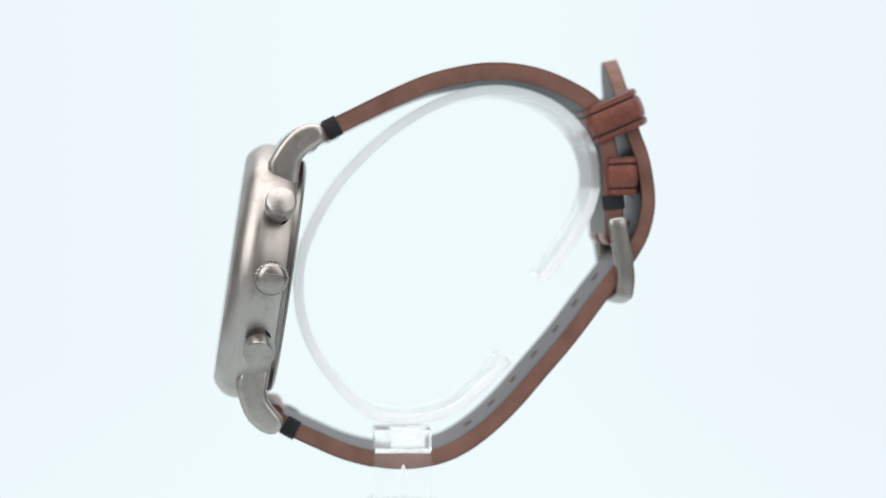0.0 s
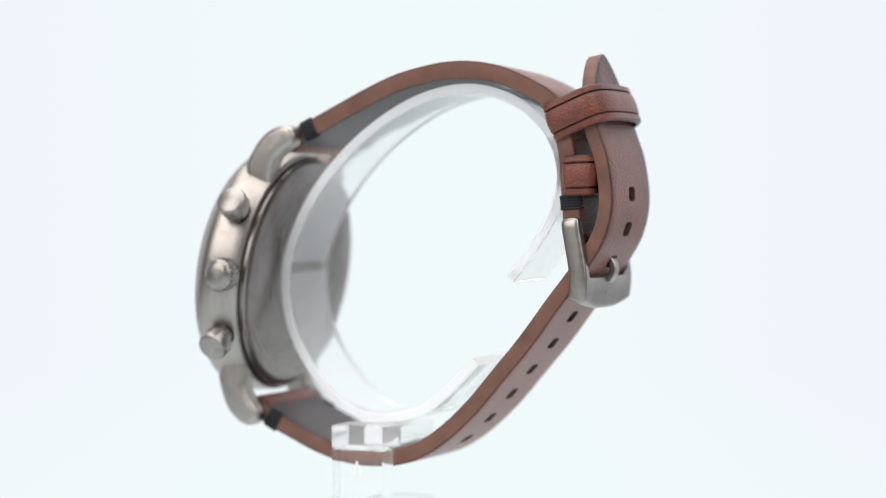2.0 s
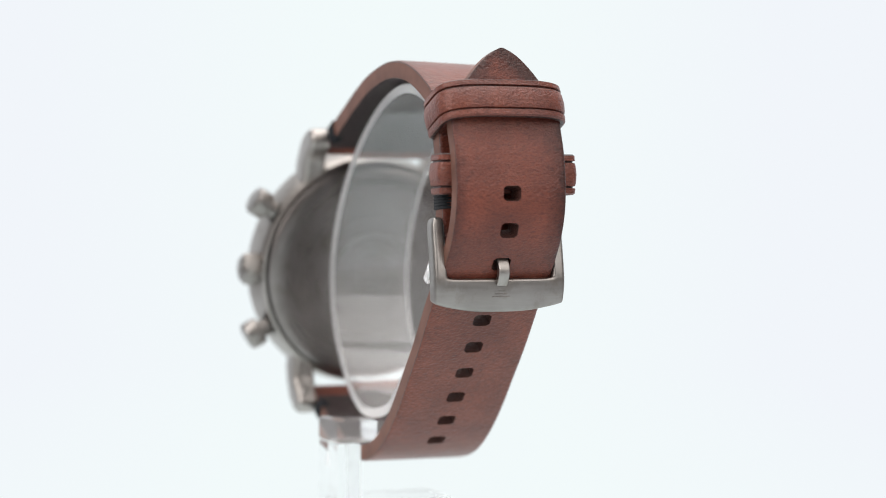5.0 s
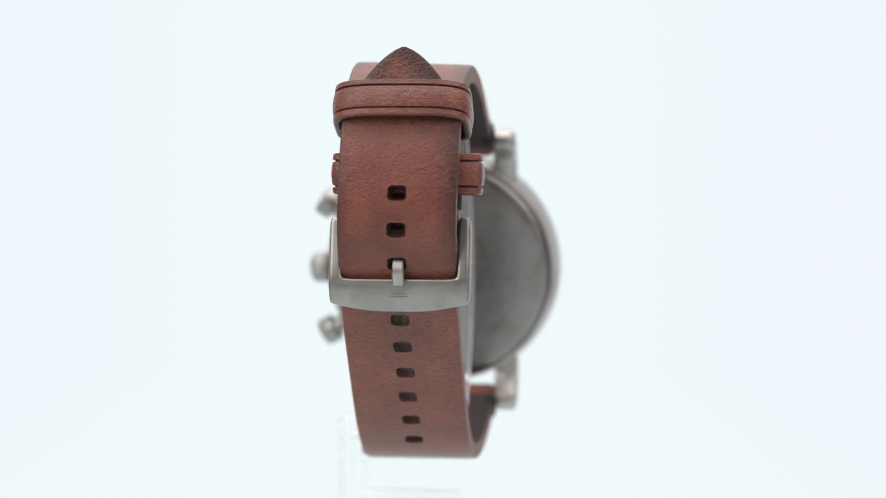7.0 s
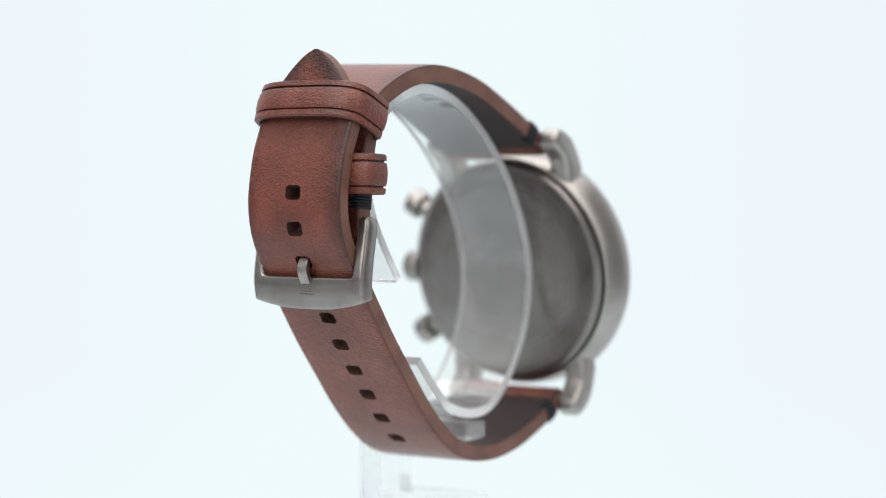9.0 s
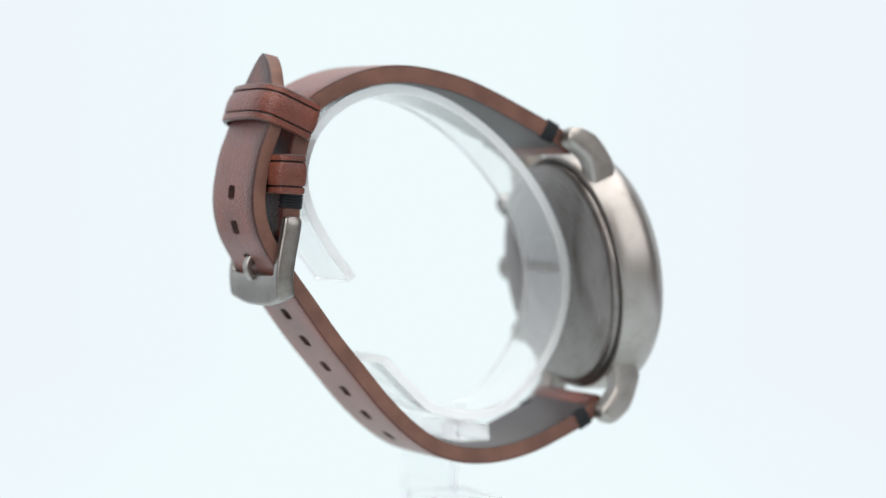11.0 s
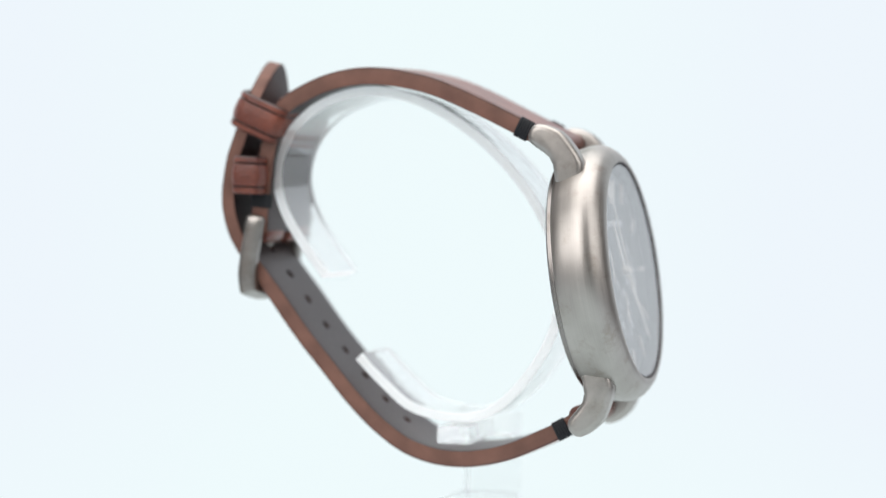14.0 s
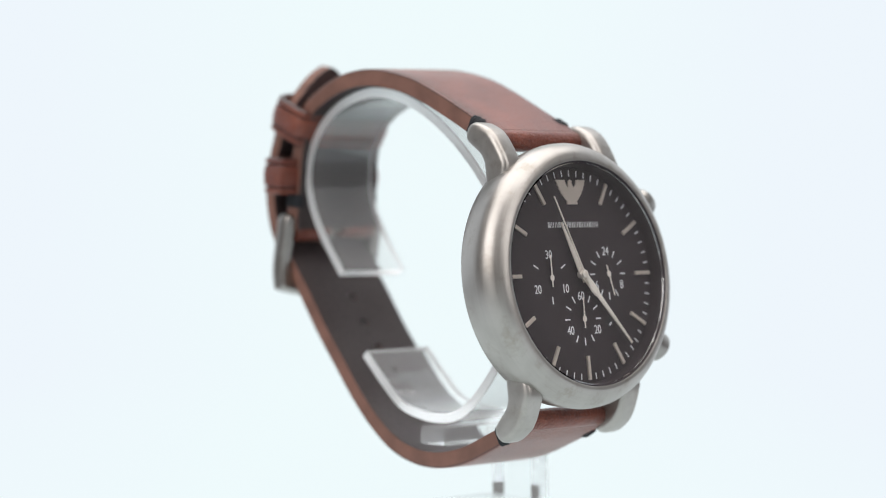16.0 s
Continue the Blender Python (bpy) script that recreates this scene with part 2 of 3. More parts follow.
def prism(outline, low, high, r, place=None, steps=3):
    """A slab over a flat outline from low to high, its rims rounded by r."""
    bm = bmesh.new()
    pts = [np.array(p, float) for p in outline]
    area = sum(a[0] * b[1] - b[0] * a[1] for a, b in zip(pts, pts[1:] + pts[:1]))
    n = len(pts)
    normals = []
    for i in range(n):
        d1, d2 = pts[i] - pts[i - 1], pts[(i + 1) % n] - pts[i]
        d1, d2 = d1 / (np.linalg.norm(d1) + 1e-9), d2 / (np.linalg.norm(d2) + 1e-9)
        m = np.array((d1[1] + d2[1], -d1[0] - d2[0])) * (1 if area > 0 else -1)
        m /= max(np.linalg.norm(m), 1e-9)
        k = max(0.5, m @ (np.array((d1[1], -d1[0])) * (1 if area > 0 else -1)))
        normals.append(m / k)
    levels = []
    for i in range(steps + 1):
        w = math.pi / 2 * i / steps
        levels.append((low + r * (1 - math.sin(w)), r * (1 - math.cos(w))))
    levels = [(z, ins) for z, ins in levels][::-1]
    levels += [(low + high - z, ins) for z, ins in levels[::-1]]
    rings = [[bm.verts.new((*(p - m * ins), z)) for p, m in zip(pts, normals)] for z, ins in levels]
    for a, b in zip(rings, rings[1:]):
        for i in range(n):
            bm.faces.new((a[i], a[(i + 1) % n], b[(i + 1) % n], b[i]))
    bm.faces.new(rings[0])
    bm.faces.new(rings[-1])
    if place:
        bm.transform(place)
    return bm


def rect(cx, cy, w, h, turn=0.0):
    c, s = math.cos(radians(turn)), math.sin(radians(turn))
    return [(cx + c * x - s * y, cy + s * x + c * y) for x, y in
            ((-w / 2, -h / 2), (w / 2, -h / 2), (w / 2, h / 2), (-w / 2, h / 2))]


# ---- the setting: added glowing panel, unseen table, glowing backdrop, floor ----
def slab(name, x, y, z, mat, label, category):
    bm = bmesh.new()
    bmesh.ops.create_cube(bm, size=1.0)
    for v in bm.verts:
        v.co = ((x[0] + x[1]) / 2 + v.co.x * (x[1] - x[0]), (y[0] + y[1]) / 2 + v.co.y * (y[1] - y[0]), (z[0] + z[1]) / 2 + v.co.z * (z[1] - z[0]))
    tagged(part(name, bm, mat, None, label, 60), category=category, kind="structure")


# added glowing panel; its unseen front part reflects in the caseback
slab("light_panel", (-160, 160), (-270, 350), (-12, 0), PANEL_WHITE, "glowing white table panel added under the watch stand", "table")
# unseen table, added; its grey keeps reflections round the panel dark
slab("plinth", (-600, 600), (-1100, 340), (-750, -13), TABLE, "plain grey table added unseen under the white panel", "table")
# wider than the view, so that its glow also reflects in the crystal
slab("backdrop", (-4500, 4500), (1200, 1210), (-750, 2000), WALL_WHITE, "plain white glowing backdrop behind the watch", "backdrop")
slab("ground", (-5000, 5000), (-5000, 5000), (-800, -751), TABLE, "plain grey studio floor", "floor")

# ---- the watch ----
YM = -2.2
TURN = Matrix.Translation((0, 0, FLOOR / MM))
watch = tagged(new("wristwatch"), "brown leather chronograph wristwatch, gunmetal case, black dial, on clear stand", "watch")
stand = tagged(new("watch_stand"), "clear acrylic display stand with an open ring holding the watch", "display stand")

# the case's own frame: right (towards three), up (towards twelve), out of the dial
TILT = radians(8.3)
UP, OUT = Vector((math.sin(TILT), 0, math.cos(TILT))), Vector((-math.cos(TILT), 0, math.sin(TILT)))
CASE = TURN @ Matrix.Translation((-30.2, YM + 0.3, -18.2)) @ Matrix.Rotation(radians(0.3), 4, "Z") @ Matrix((
    (0, UP.x, OUT.x, 0), (-1, 0, 0, 0), (0, UP.z, OUT.z, 0), (0, 0, 0, 1)))
SIDE = CASE @ Matrix(((0, 0, 1, 0), (0, 1, 0, 0), (-1, 0, 0, 0), (0, 0, 0, 1)))
DIAL_A = 4.3


def build_case():
    prof = [(21.55, -1.9), (21.9, -2.05), (22.35, -1.85), (22.7, -1.15), (23.0, 0.3), (23.3, 1.8), (23.5, 3.2), (23.4, 4.5), (22.9, 5.65),
            (22.15, 6.55), (21.3, 7.28), (20.5, 7.66), (20.0, 7.7), (19.82, 7.6)]
    part("case", lathe(prof, 128, CASE, cap=False), CASE_METAL, watch, "round brushed gunmetal case with rolled bezel")
    part("rehaut", lathe([(19.83, 7.59), (19.66, 7.3), (19.6, 6.7), (19.4, 6.4), (19.1, DIAL_A + 0.02)], 96, CASE, cap=False), DIAL_BLACK, watch)
    # a black ring paints in the dark groove between case and caseback
    part("caseback_gap", lathe([(21.6, -1.6), (21.6, -2.0), (21.2, -2.05), (20.9, -1.6)], 96, CASE), GAP_BLACK, watch)
    back = [(21.4, -2.0), (21.4, -2.8), (20.9, -3.2), (20.0, -3.42), (16.0, -3.46), (8.0, -3.5), (0.3, -3.5)]
    part("caseback", lathe(back, 96, CASE), BACK_METAL, watch, "flat brushed steel caseback")
    glass_ob = part("crystal", lathe([(0.02, 6.65), (19.5, 6.65), (19.55, 7.2), (19.4, 7.36), (12, 7.38), (0.02, 7.38)], 96, CASE), CRYSTAL, watch, "clear flat watch crystal")
    glass_ob.visible_shadow = False


build_case()


def build_lugs():
    outline = [(15.2, 2.5), (18.0, 2.9), (19.4, 3.2), (21.0, 2.6), (22.8, 1.9), (24.3, 1.0), (25.5, 0.0), (26.4, -1.1), (27.0, -2.3), (27.3, -3.5),
               (27.15, -4.4), (26.6, -5.1), (25.8, -5.6), (25.0, -5.7), (24.2, -5.4), (23.4, -4.6), (22.3, -3.3), (21.3, -2.4), (20.0, -1.9), (15.2, -1.9)]
    for sx in (1, -1):
        for sy in (1, -1):
            back = 0.0 if sx > 0 else 0.4
            swell = 0.55 if sx > 0 else 0.85
            pts = [(sy * (u * 1.03 - 0.1), a + (swell * (1 if u < 22 else 0.75) if k < 7 else swell * 0.4 if k < 9 else back * min(1, max(0, (1.5 - a) / 3)))) for k, (u, a) in enumerate(outline)]
            # slab coordinates: (up, out, right)
            place = CASE @ Matrix(((0, 0, sx, 0), (1, 0, 0, 0), (0, 1, 0, 0), (0, 0, 0, 1)))
            part("lug", prism(pts, 10.5, 15.0, 1.15, place, 7), LUG_METAL, watch, smooth=50)


build_lugs()


def build_crown():
    c = [(1.6, 21.0), (1.6, 22.4), (2.6, 22.5), (2.95, 22.7), (3.05, 23.0), (3.05, 25.2), (2.85, 25.6), (2.6, 25.65), (2.5, 25.8), (2.2, 26.1), (1.5, 26.35), (0.02, 26.45)]
    # a black disc paints the shade of the recess round the crown
    part("crown_recess_shade", lathe([(3.1, 20.5), (3.1, 22.6), (2.9, 22.75), (1.0, 22.75)], 48, SIDE @ Matrix.Translation((-1.9, 0, 0))), GAP_BLACK, watch)
    crown = part("crown", lathe(c, 96, SIDE @ Matrix.Translation((-0.35, 0, 0)), flute=((3, 4, 5, 6), 0.045)), BUCKLE_METAL, watch, "fluted steel winding crown")
    for k, w in enumerate((2.4, 1.9, 1.3, 0.8)):
        bm = prism(rect(0, 0.7 - 0.42 * k, w, 0.16), 26.3, 26.5, 0.04, SIDE @ Matrix.Translation((-0.35, 0, 0)))
        part("crown_mark", bm, LUG_METAL, crown)
    # the pushers lie on the case's waist, spread as rays from its centre
    for s in (1, -1):
        place = CASE @ Matrix.Rotation(radians(29.5 * s), 4, "Z") @ CASE.inverted() @ SIDE
        # a black disc stands for the crescent of shade under each pusher
        part("pusher_recess_shade", lathe([(2.75, 20.5), (2.75, 22.7), (2.6, 22.85), (1.0, 22.85)], 48, place @ Matrix.Translation((-1.4, 0, 0))), GAP_BLACK, watch)
        b = [(1.7, 21.5), (1.7, 24.6), (2.5, 24.65), (2.72, 24.9), (2.75, 25.3), (2.75, 27.1), (2.6, 27.55), (2.2, 27.8), (0.02, 27.85)]
        part("pusher", lathe(b, 64, place @ Matrix.Translation((-0.6, 0, 0))), BUCKLE_METAL, watch, "round steel chronograph pusher")


build_crown()


# ---- dial ----
def words(text, size):
    cu = bpy.data.curves.new("numeral", "FONT")
    cu.body, cu.size, cu.align_x, cu.align_y, cu.extrude = text, size, "CENTER", "CENTER", 0.03
    ob = bpy.data.objects.new("numeral", cu)
    scene.collection.objects.link(ob)
    me = bpy.data.meshes.new_from_object(ob.evaluated_get(bpy.context.evaluated_depsgraph_get()))
    bpy.data.objects.remove(ob)
    bm = bmesh.new()
    bm.from_mesh(me)
    return bm


def build_dial():
    dial = part("dial", lathe([(19.3, DIAL_A - 1.0), (19.3, DIAL_A), (0.02, DIAL_A)], 96, CASE), DIAL_BLACK, watch, "brown-black dial")
    up = DIAL_A

    def ray(angle, r0, r1, w, mat, high=0.12, cx=0.0, cy=0.0, name="marker"):
        a = radians(angle)
        mid = (r0 + r1) / 2
        part(name, prism(rect(cx + mid * math.sin(a), cy + mid * math.cos(a), w, r1 - r0, -angle), up + 0.01, up + high, min(0.05, w / 5), CASE, 1), mat, dial)
    for h in range(1, 12):
        ray(30 * h, 14.3 if h not in (3, 9) else 14.6, 18.5, 0.66, APPLIED, 0.45, name="hour_marker")
    for k in range(60):
        if k % 5 or k == 0:
            ray(6 * k, 17.4, 18.5, 0.22, PRINT, 0.05, name="minute_mark")
    half = [(3.55, 15.9), (3.2, 15.35), (3.25, 15.1), (2.85, 14.65), (2.9, 14.4), (2.45, 13.95), (2.5, 13.7), (2.0, 13.3), (1.5, 12.7), (1.15, 12.45), (1.25, 11.9)]
    head = [(-1.35, 15.9), (-1.15, 15.2), (-0.75, 14.6), (-0.6, 15.3), (-0.5, 15.75), (-0.1, 15.95), (0.45, 15.7), (0.25, 15.5), (0.6, 14.6), (1.15, 15.2), (1.35, 15.9)]
    wing = [(-x, z) for x, z in half[::-1]] + head + half
    wing = [(x * 1.08, z * 1.08 - 0.4) for x, z in wing]
    part("emblem", prism(wing, up + 0.01, up + 0.3, 0.04, CASE, 1), APPLIED, dial, "plain winged emblem")
    for k in range(15):
        x, wide = -6.25 + 0.875 * k, 0.12 if k != 7 else 0.18
        for dx in ((-0.21, 0.21) if k % 3 else (-0.25, 0.0, 0.25)):
            part("brand_bar", prism(rect(x + dx, 8.85, wide, 1.0), up + 0.01, up + 0.06, 0.02, CASE, 1), PRINT, dial)
    # three counters: place, numerals by angle, the angle of the hand
    for cx, cy, nums, ticks, hand in (
            (-7.2, -0.4, ((0, "30"), (120, "10"), (240, "20")), (60, 180, 300), 1),
            (7.5, 0.0, ((0, "24"), (120, "8"), (240, "16")), (30, 60, 90, 150, 180, 210, 270, 300, 330), 166),
            (0.0, -7.8, ((0, "60"), (120, "20"), (240, "40")), (30, 60, 90, 150, 180, 210, 270, 300, 330), 2)):
        for angle, text in nums:
            a = radians(angle)
            bm = words(text, 2.05)
            bm.transform(CASE @ Matrix.Translation((cx + 4.0 * math.sin(a), cy + 4.0 * math.cos(a), up + 0.05)) @ Matrix.Diagonal((0.85, 1.05, 1, 1)))
            part("numeral", bm, PRINT, dial)
        for angle in ticks:
            ray(angle, 3.3, 4.6, 0.24, PRINT, 0.05, cx, cy, "counter_mark")
        a = radians(hand)
        place = CASE @ Matrix.Translation((cx, cy, 0)) @ Matrix.Rotation(-a, 4, "Z")
        shape = [(-0.1, 4.0), (-0.14, 0.6), (-0.42, 0.35), (-0.5, 0), (-0.42, -0.35), (-0.14, -0.6), (-0.12, -1.6), (0.12, -1.6), (0.14, -0.6), (0.42, -0.35), (0.5, 0), (0.42, 0.35), (0.14, 0.6), (0.1, 4.0)]
        part("counter_hand", prism(shape, up + 0.35, up + 0.5, 0.04, place, 1), HAND_METAL, watch)
    part("date_window", prism(rect(6.7, -8.6, 1.5, 1.3, 40), up + 0.01, up + 0.06, 0.02, CASE, 1), GAP_BLACK, dial)
    part("date_bar", prism(rect(6.9, -8.9, 0.9, 0.3, 40), up + 0.05, up + 0.1, 0.02, CASE, 1), PRINT, dial)

    def hand(name, angle, shape, low):
        place = CASE @ Matrix.Rotation(-radians(angle), 4, "Z")
        part(name, prism(shape, up + low, up + low + 0.25, 0.08, place, 2), HAND_METAL, watch)
    hand("hour_hand", 336.5, [(-0.22, 10.0), (-0.62, 1.2), (-0.5, -1.5), (0.5, -1.5), (0.62, 1.2), (0.22, 10.0)], 0.75)
    hand("minute_hand", 139, [(-0.2, 16.6), (-0.5, 5.0), (-0.75, 4.4), (-0.75, -0.8), (0.75, -0.8), (0.75, 4.4), (0.5, 5.0), (0.2, 16.6)], 1.1)
    hand("chronograph_hand", 336.5, [(-0.12, 14.9), (-0.15, -3.6), (0.15, -3.6), (0.12, 14.9)], 1.45)
    part("hand_hub", lathe([(0.7, up + 0.3), (0.7, up + 1.7), (0.5, up + 1.85), (0.02, up + 1.85)], 32, CASE), HAND_METAL, watch)


build_dial()

# ---- strap ----
COLS = (-1, -0.985, -0.94, -0.7, -0.4, -0.17, 0.17, 0.4, 0.7, 0.94, 0.985, 1)


def strap(name, ctrl, side, width, thick, holes, label, hide, lean=lambda s: 0.0, roll=lambda s: 0.0):
    """A flat leather strip along a curve in the plane y = YM; side: +1 if its outer face is to the left of the way."""
    at, length = spline(ctrl)
    rows = set(np.round(np.arange(0, length, 0.7), 3)) | {length}
    for h in holes:
        rows = {r for r in rows if not h - 1.6 < r < h + 1.6} | {h - 1.22, h - 0.8, h + 0.8, h + 1.22}
    rows = sorted(rows)
    bm = bmesh.new()
    tops, lows, rims, folds = [], [], [], []
    for s in rows:
        p = at(s)
        d = at(min(length, s + 0.4)) - at(max(0, s - 0.4))
        d /= np.linalg.norm(d)
        nrm = np.array((-d[1], d[0])) * side
        w, t = width(s, length) / 2, thick(s, length) / 2
        top, low = [], []
        for c in COLS:
            drop = 0.0 if abs(c) < 0.9 else (0.03 if abs(c) < 0.96 else (0.1 if abs(c) < 0.99 else 0.22))
            for lst, sign in ((top, 1), (low, -1)):
                near = next((h for h in holes if abs(s - h) < 1.3), None) if sign < 0 and abs(c) == 0.17 else None
                q = (p if near is None else at(near + (s - near) * 0.72)) + nrm * (sign * (t - drop * (1 if sign > 0 else 0.6)) - roll(s) * w * c)
                k = 1.0
                if abs(c) == 0.17 and any(abs(s - h) < 1.3 for h in holes):
                    k = (0.58 if sign < 0 else 0.95) * (0.66 if any(abs(s - h) > 1.1 and abs(s - h) < 1.3 for h in holes) else 1.0)
                lst.append(bm.verts.new((q[0], YM + lean(s) + w * c * k, q[1])))
        for j, c in ((0, -1), (-1, 1)):
            for lst, k, out in ((rims, 0.93, 0.04), (folds, 0.45, 0.09)):
                v = low[j].co.lerp(top[j].co, k)
                lst.append(bm.verts.new((v.x, v.y + c * out, v.z)))
        tops.append(top)
        lows.append(low)
    n = len(COLS)

    def face(vs, m):
        bm.faces.new(vs).material_index = m
    for i in range(len(rows) - 1):
        mid = (rows[i] + rows[i + 1]) / 2
        hole = any(abs(mid - h) < 1.22 for h in holes)
        for j in range(n - 1):
            if hole and j == 5:
                continue
            face((tops[i][j], tops[i][j + 1], tops[i + 1][j + 1], tops[i + 1][j]), 0)
            face((lows[i][j], lows[i + 1][j], lows[i + 1][j + 1], lows[i][j + 1]), 2)
        for j, e in ((0, 0), (n - 1, 1)):
            a, b = 2 * i + e, 2 * i + 2 + e
            face((tops[i][j], tops[i + 1][j], rims[b], rims[a]), 3)
            face((rims[a], rims[b], folds[b], folds[a]), 1)
            face((folds[a], folds[b], lows[i + 1][j], lows[i][j]), 1)
        # the shade inside the holes is put into their wall colour
        if hole:
            for j in (5, 6):
                face((tops[i][j], tops[i + 1][j], lows[i + 1][j], lows[i][j]), 3)
    for i, s in enumerate(rows):
        if any(abs(abs(s - h) - 1.22) < 1e-6 for h in holes):
            face((tops[i][5], tops[i][6], lows[i][6], lows[i][5]), 3)
    for i in (0, len(rows) - 1):
        for j in range(n - 1):
            face((tops[i][j], tops[i][j + 1], lows[i][j + 1], lows[i][j]), 1)
    bm.transform(TURN)
    return part(name, bm, (hide, EDGE, LINING, RIM_AND_HOLE), watch, label, 40), at, length


UPPER = [(-23.1, 6.5), (-19.5, 8.3), (-12.2, 11.9), (-7.0, 14.35), (-2.0, 16.35), (3.1, 17.65), (8.1, 18.4), (13.2, 18.35), (18.4, 17.3), (23.5, 15.2),
         (27.6, 12.5), (29.6, 7.9), (30.8, 2.9), (31.4, -2.7), (31.8, -6.7), (31.9, -10.8)]
LOWER = [(-29.6, -43.7), (-26.8, -45.5), (-22.4, -47.6), (-17.3, -49.8), (-12.2, -51.2), (-7.1, -51.75), (-2.0, -51.3), (3.1, -49.6), (8.2, -46.2), (13.3, -41.4),
         (18.4, -35.5), (23.5, -29.5), (28.6, -22.7), (31.8, -18.5), (34.4, -14.9), (36.7, -11.0), (37.8, -7.4), (38.1, -4.2), (37.8, -1.0), (36.9, 3.5), (35.1, 8.5), (33.5, 15.4), (32.3, 21.4)]
AT_LOW, LEN_LOW = spline(LOWER)


def nearest(x, z):
    return min(np.arange(0, LEN_LOW, 0.1), key=lambda v: float(np.linalg.norm(AT_LOW(v) - np.array((x, z)))))


HOLES = [nearest(*p) for p in ((8.1, -48.7), (12.9, -44.6), (17.3, -40.1), (21.2, -35.5), (25.1, -30.6), (29.0, -25.8), (32.6, -21.0), (36.0, -15.5), (38.6, -9.6), (39.4, -3.3))]


def tail_width(s, length):
    d = length - s
    full = 22.0 - 1.8 * min(1, s / 30)
    return min(full, 20.2 * (max(d, 0.05) / 11.0) ** 0.62)


upper_strap, AT_UP, LEN_UP = strap("upper_strap", UPPER, 1, lambda s, n: 22.0 - 2.0 * min(1, s / 60), lambda s, n: 3.3 if s < n - 12 else 3.5, (), "smooth brown leather buckle strap", LEATHER,
                                      roll=lambda s: float(np.interp(s, (10, 32, 58, 75), (0, 0.03, 0.03, 0))))
lower_strap, AT_LOW, LEN_LOW = strap("lower_strap", LOWER, -1, tail_width, lambda s, n: 3.1 - 0.4 * min(1, max(0, (s - 70) / 20)), HOLES, "smooth brown leather strap with small punched holes", LEATHER_TAIL,
                                        lambda s: float(np.interp(s, (8, 30, 72, 95, 116), (0, -0.5, -0.5, 0.3, 0.7))))


def bar_roll(p, parent):
    """The strap's rolled end round its spring bar between the lugs."""
    place = TURN @ Matrix.Translation((p[0], YM, p[1])) @ Matrix.Rotation(math.pi / 2, 4, "X")
    part("rolled_end", lathe([(1.2, -10.9), (1.85, -10.7), (1.95, -10.3), (1.95, 10.3), (1.85, 10.7), (1.2, 10.9)], 32, place), LEATHER, parent)
    part("spring_bar", lathe([(0.7, -11.6), (0.7, 11.6)], 16, place), LUG_METAL, parent)


bar_roll((-23.6, 6.0), upper_strap)
bar_roll((-29.9, -43.1), lower_strap)
for low, high in ((-9.7, -1.5), (1.5, 9.7)):
    fold = [(1.0, low), (1.75, low + 0.1), (1.9, low + 0.4), (1.9, high - 0.4), (1.75, high - 0.1), (1.0, high)]
    part("rolled_end", lathe(fold, 32, TURN @ Matrix.Translation((32.0, YM, -10.9)) @ Matrix.Rotation(math.pi / 2, 4, "X")), LEATHER, upper_strap)


def stitch(at, s, side, width, thick, parent, strands=5):
    """Black thread bound over both edges of the strap."""
    for edge in (1, -1):
        for k in range(strands):
            v = s + (k - (strands - 1) / 2) * 0.52
            p, d = at(v), at(v + 0.3) - at(v - 0.3)
            d /= np.linalg.norm(d)
            nrm = np.array((-d[1], d[0])) * side
            reach = 1.6 + 0.9 * ((k * 37) % 5) / 4
            loop = [(-reach, 1), (0.0, 1), (0.28, 0.75), (0.28, -0.75), (0.0, -1), (-reach, -1)]
            bm = bmesh.new()
            rings = []
            for y, h in loop:
                c = np.array((p[0], YM + edge * (width / 2 + y), p[1]))
                nn = np.array((nrm[0], 0, nrm[1]))
                out = nn * (1 if h > 0 else -1) if abs(h) == 1 else np.array((0, edge, 0)) * 1.0
                along = np.array((d[0], 0, d[1]))
                base = c + nn * h * (thick / 2)
                sink = 0.35 if y == -reach else 0.0
                rings.append([bm.verts.new(base + out * (0.3 * math.sin(w) - sink) + along * 0.3 * math.cos(w)) for w in np.linspace(0, 2 * math.pi, 8, endpoint=False)])
            for a, b in zip(rings, rings[1:]):
                for i in range(8):
                    bm.faces.new((a[i], a[(i + 1) % 8], b[(i + 1) % 8], b[i]))
            bm.transform(TURN)
            part("stitch", bm, THREAD, parent, smooth=80)


stitch(AT_UP, 4.0, 1, 21.9, 3.3, upper_strap)
stitch(AT_LOW, 3.3, -1, 21.8, 3.1, lower_strap)
stitch(AT_UP, LEN_UP - 6.0, 1, 19.8, 3.5, upper_strap)


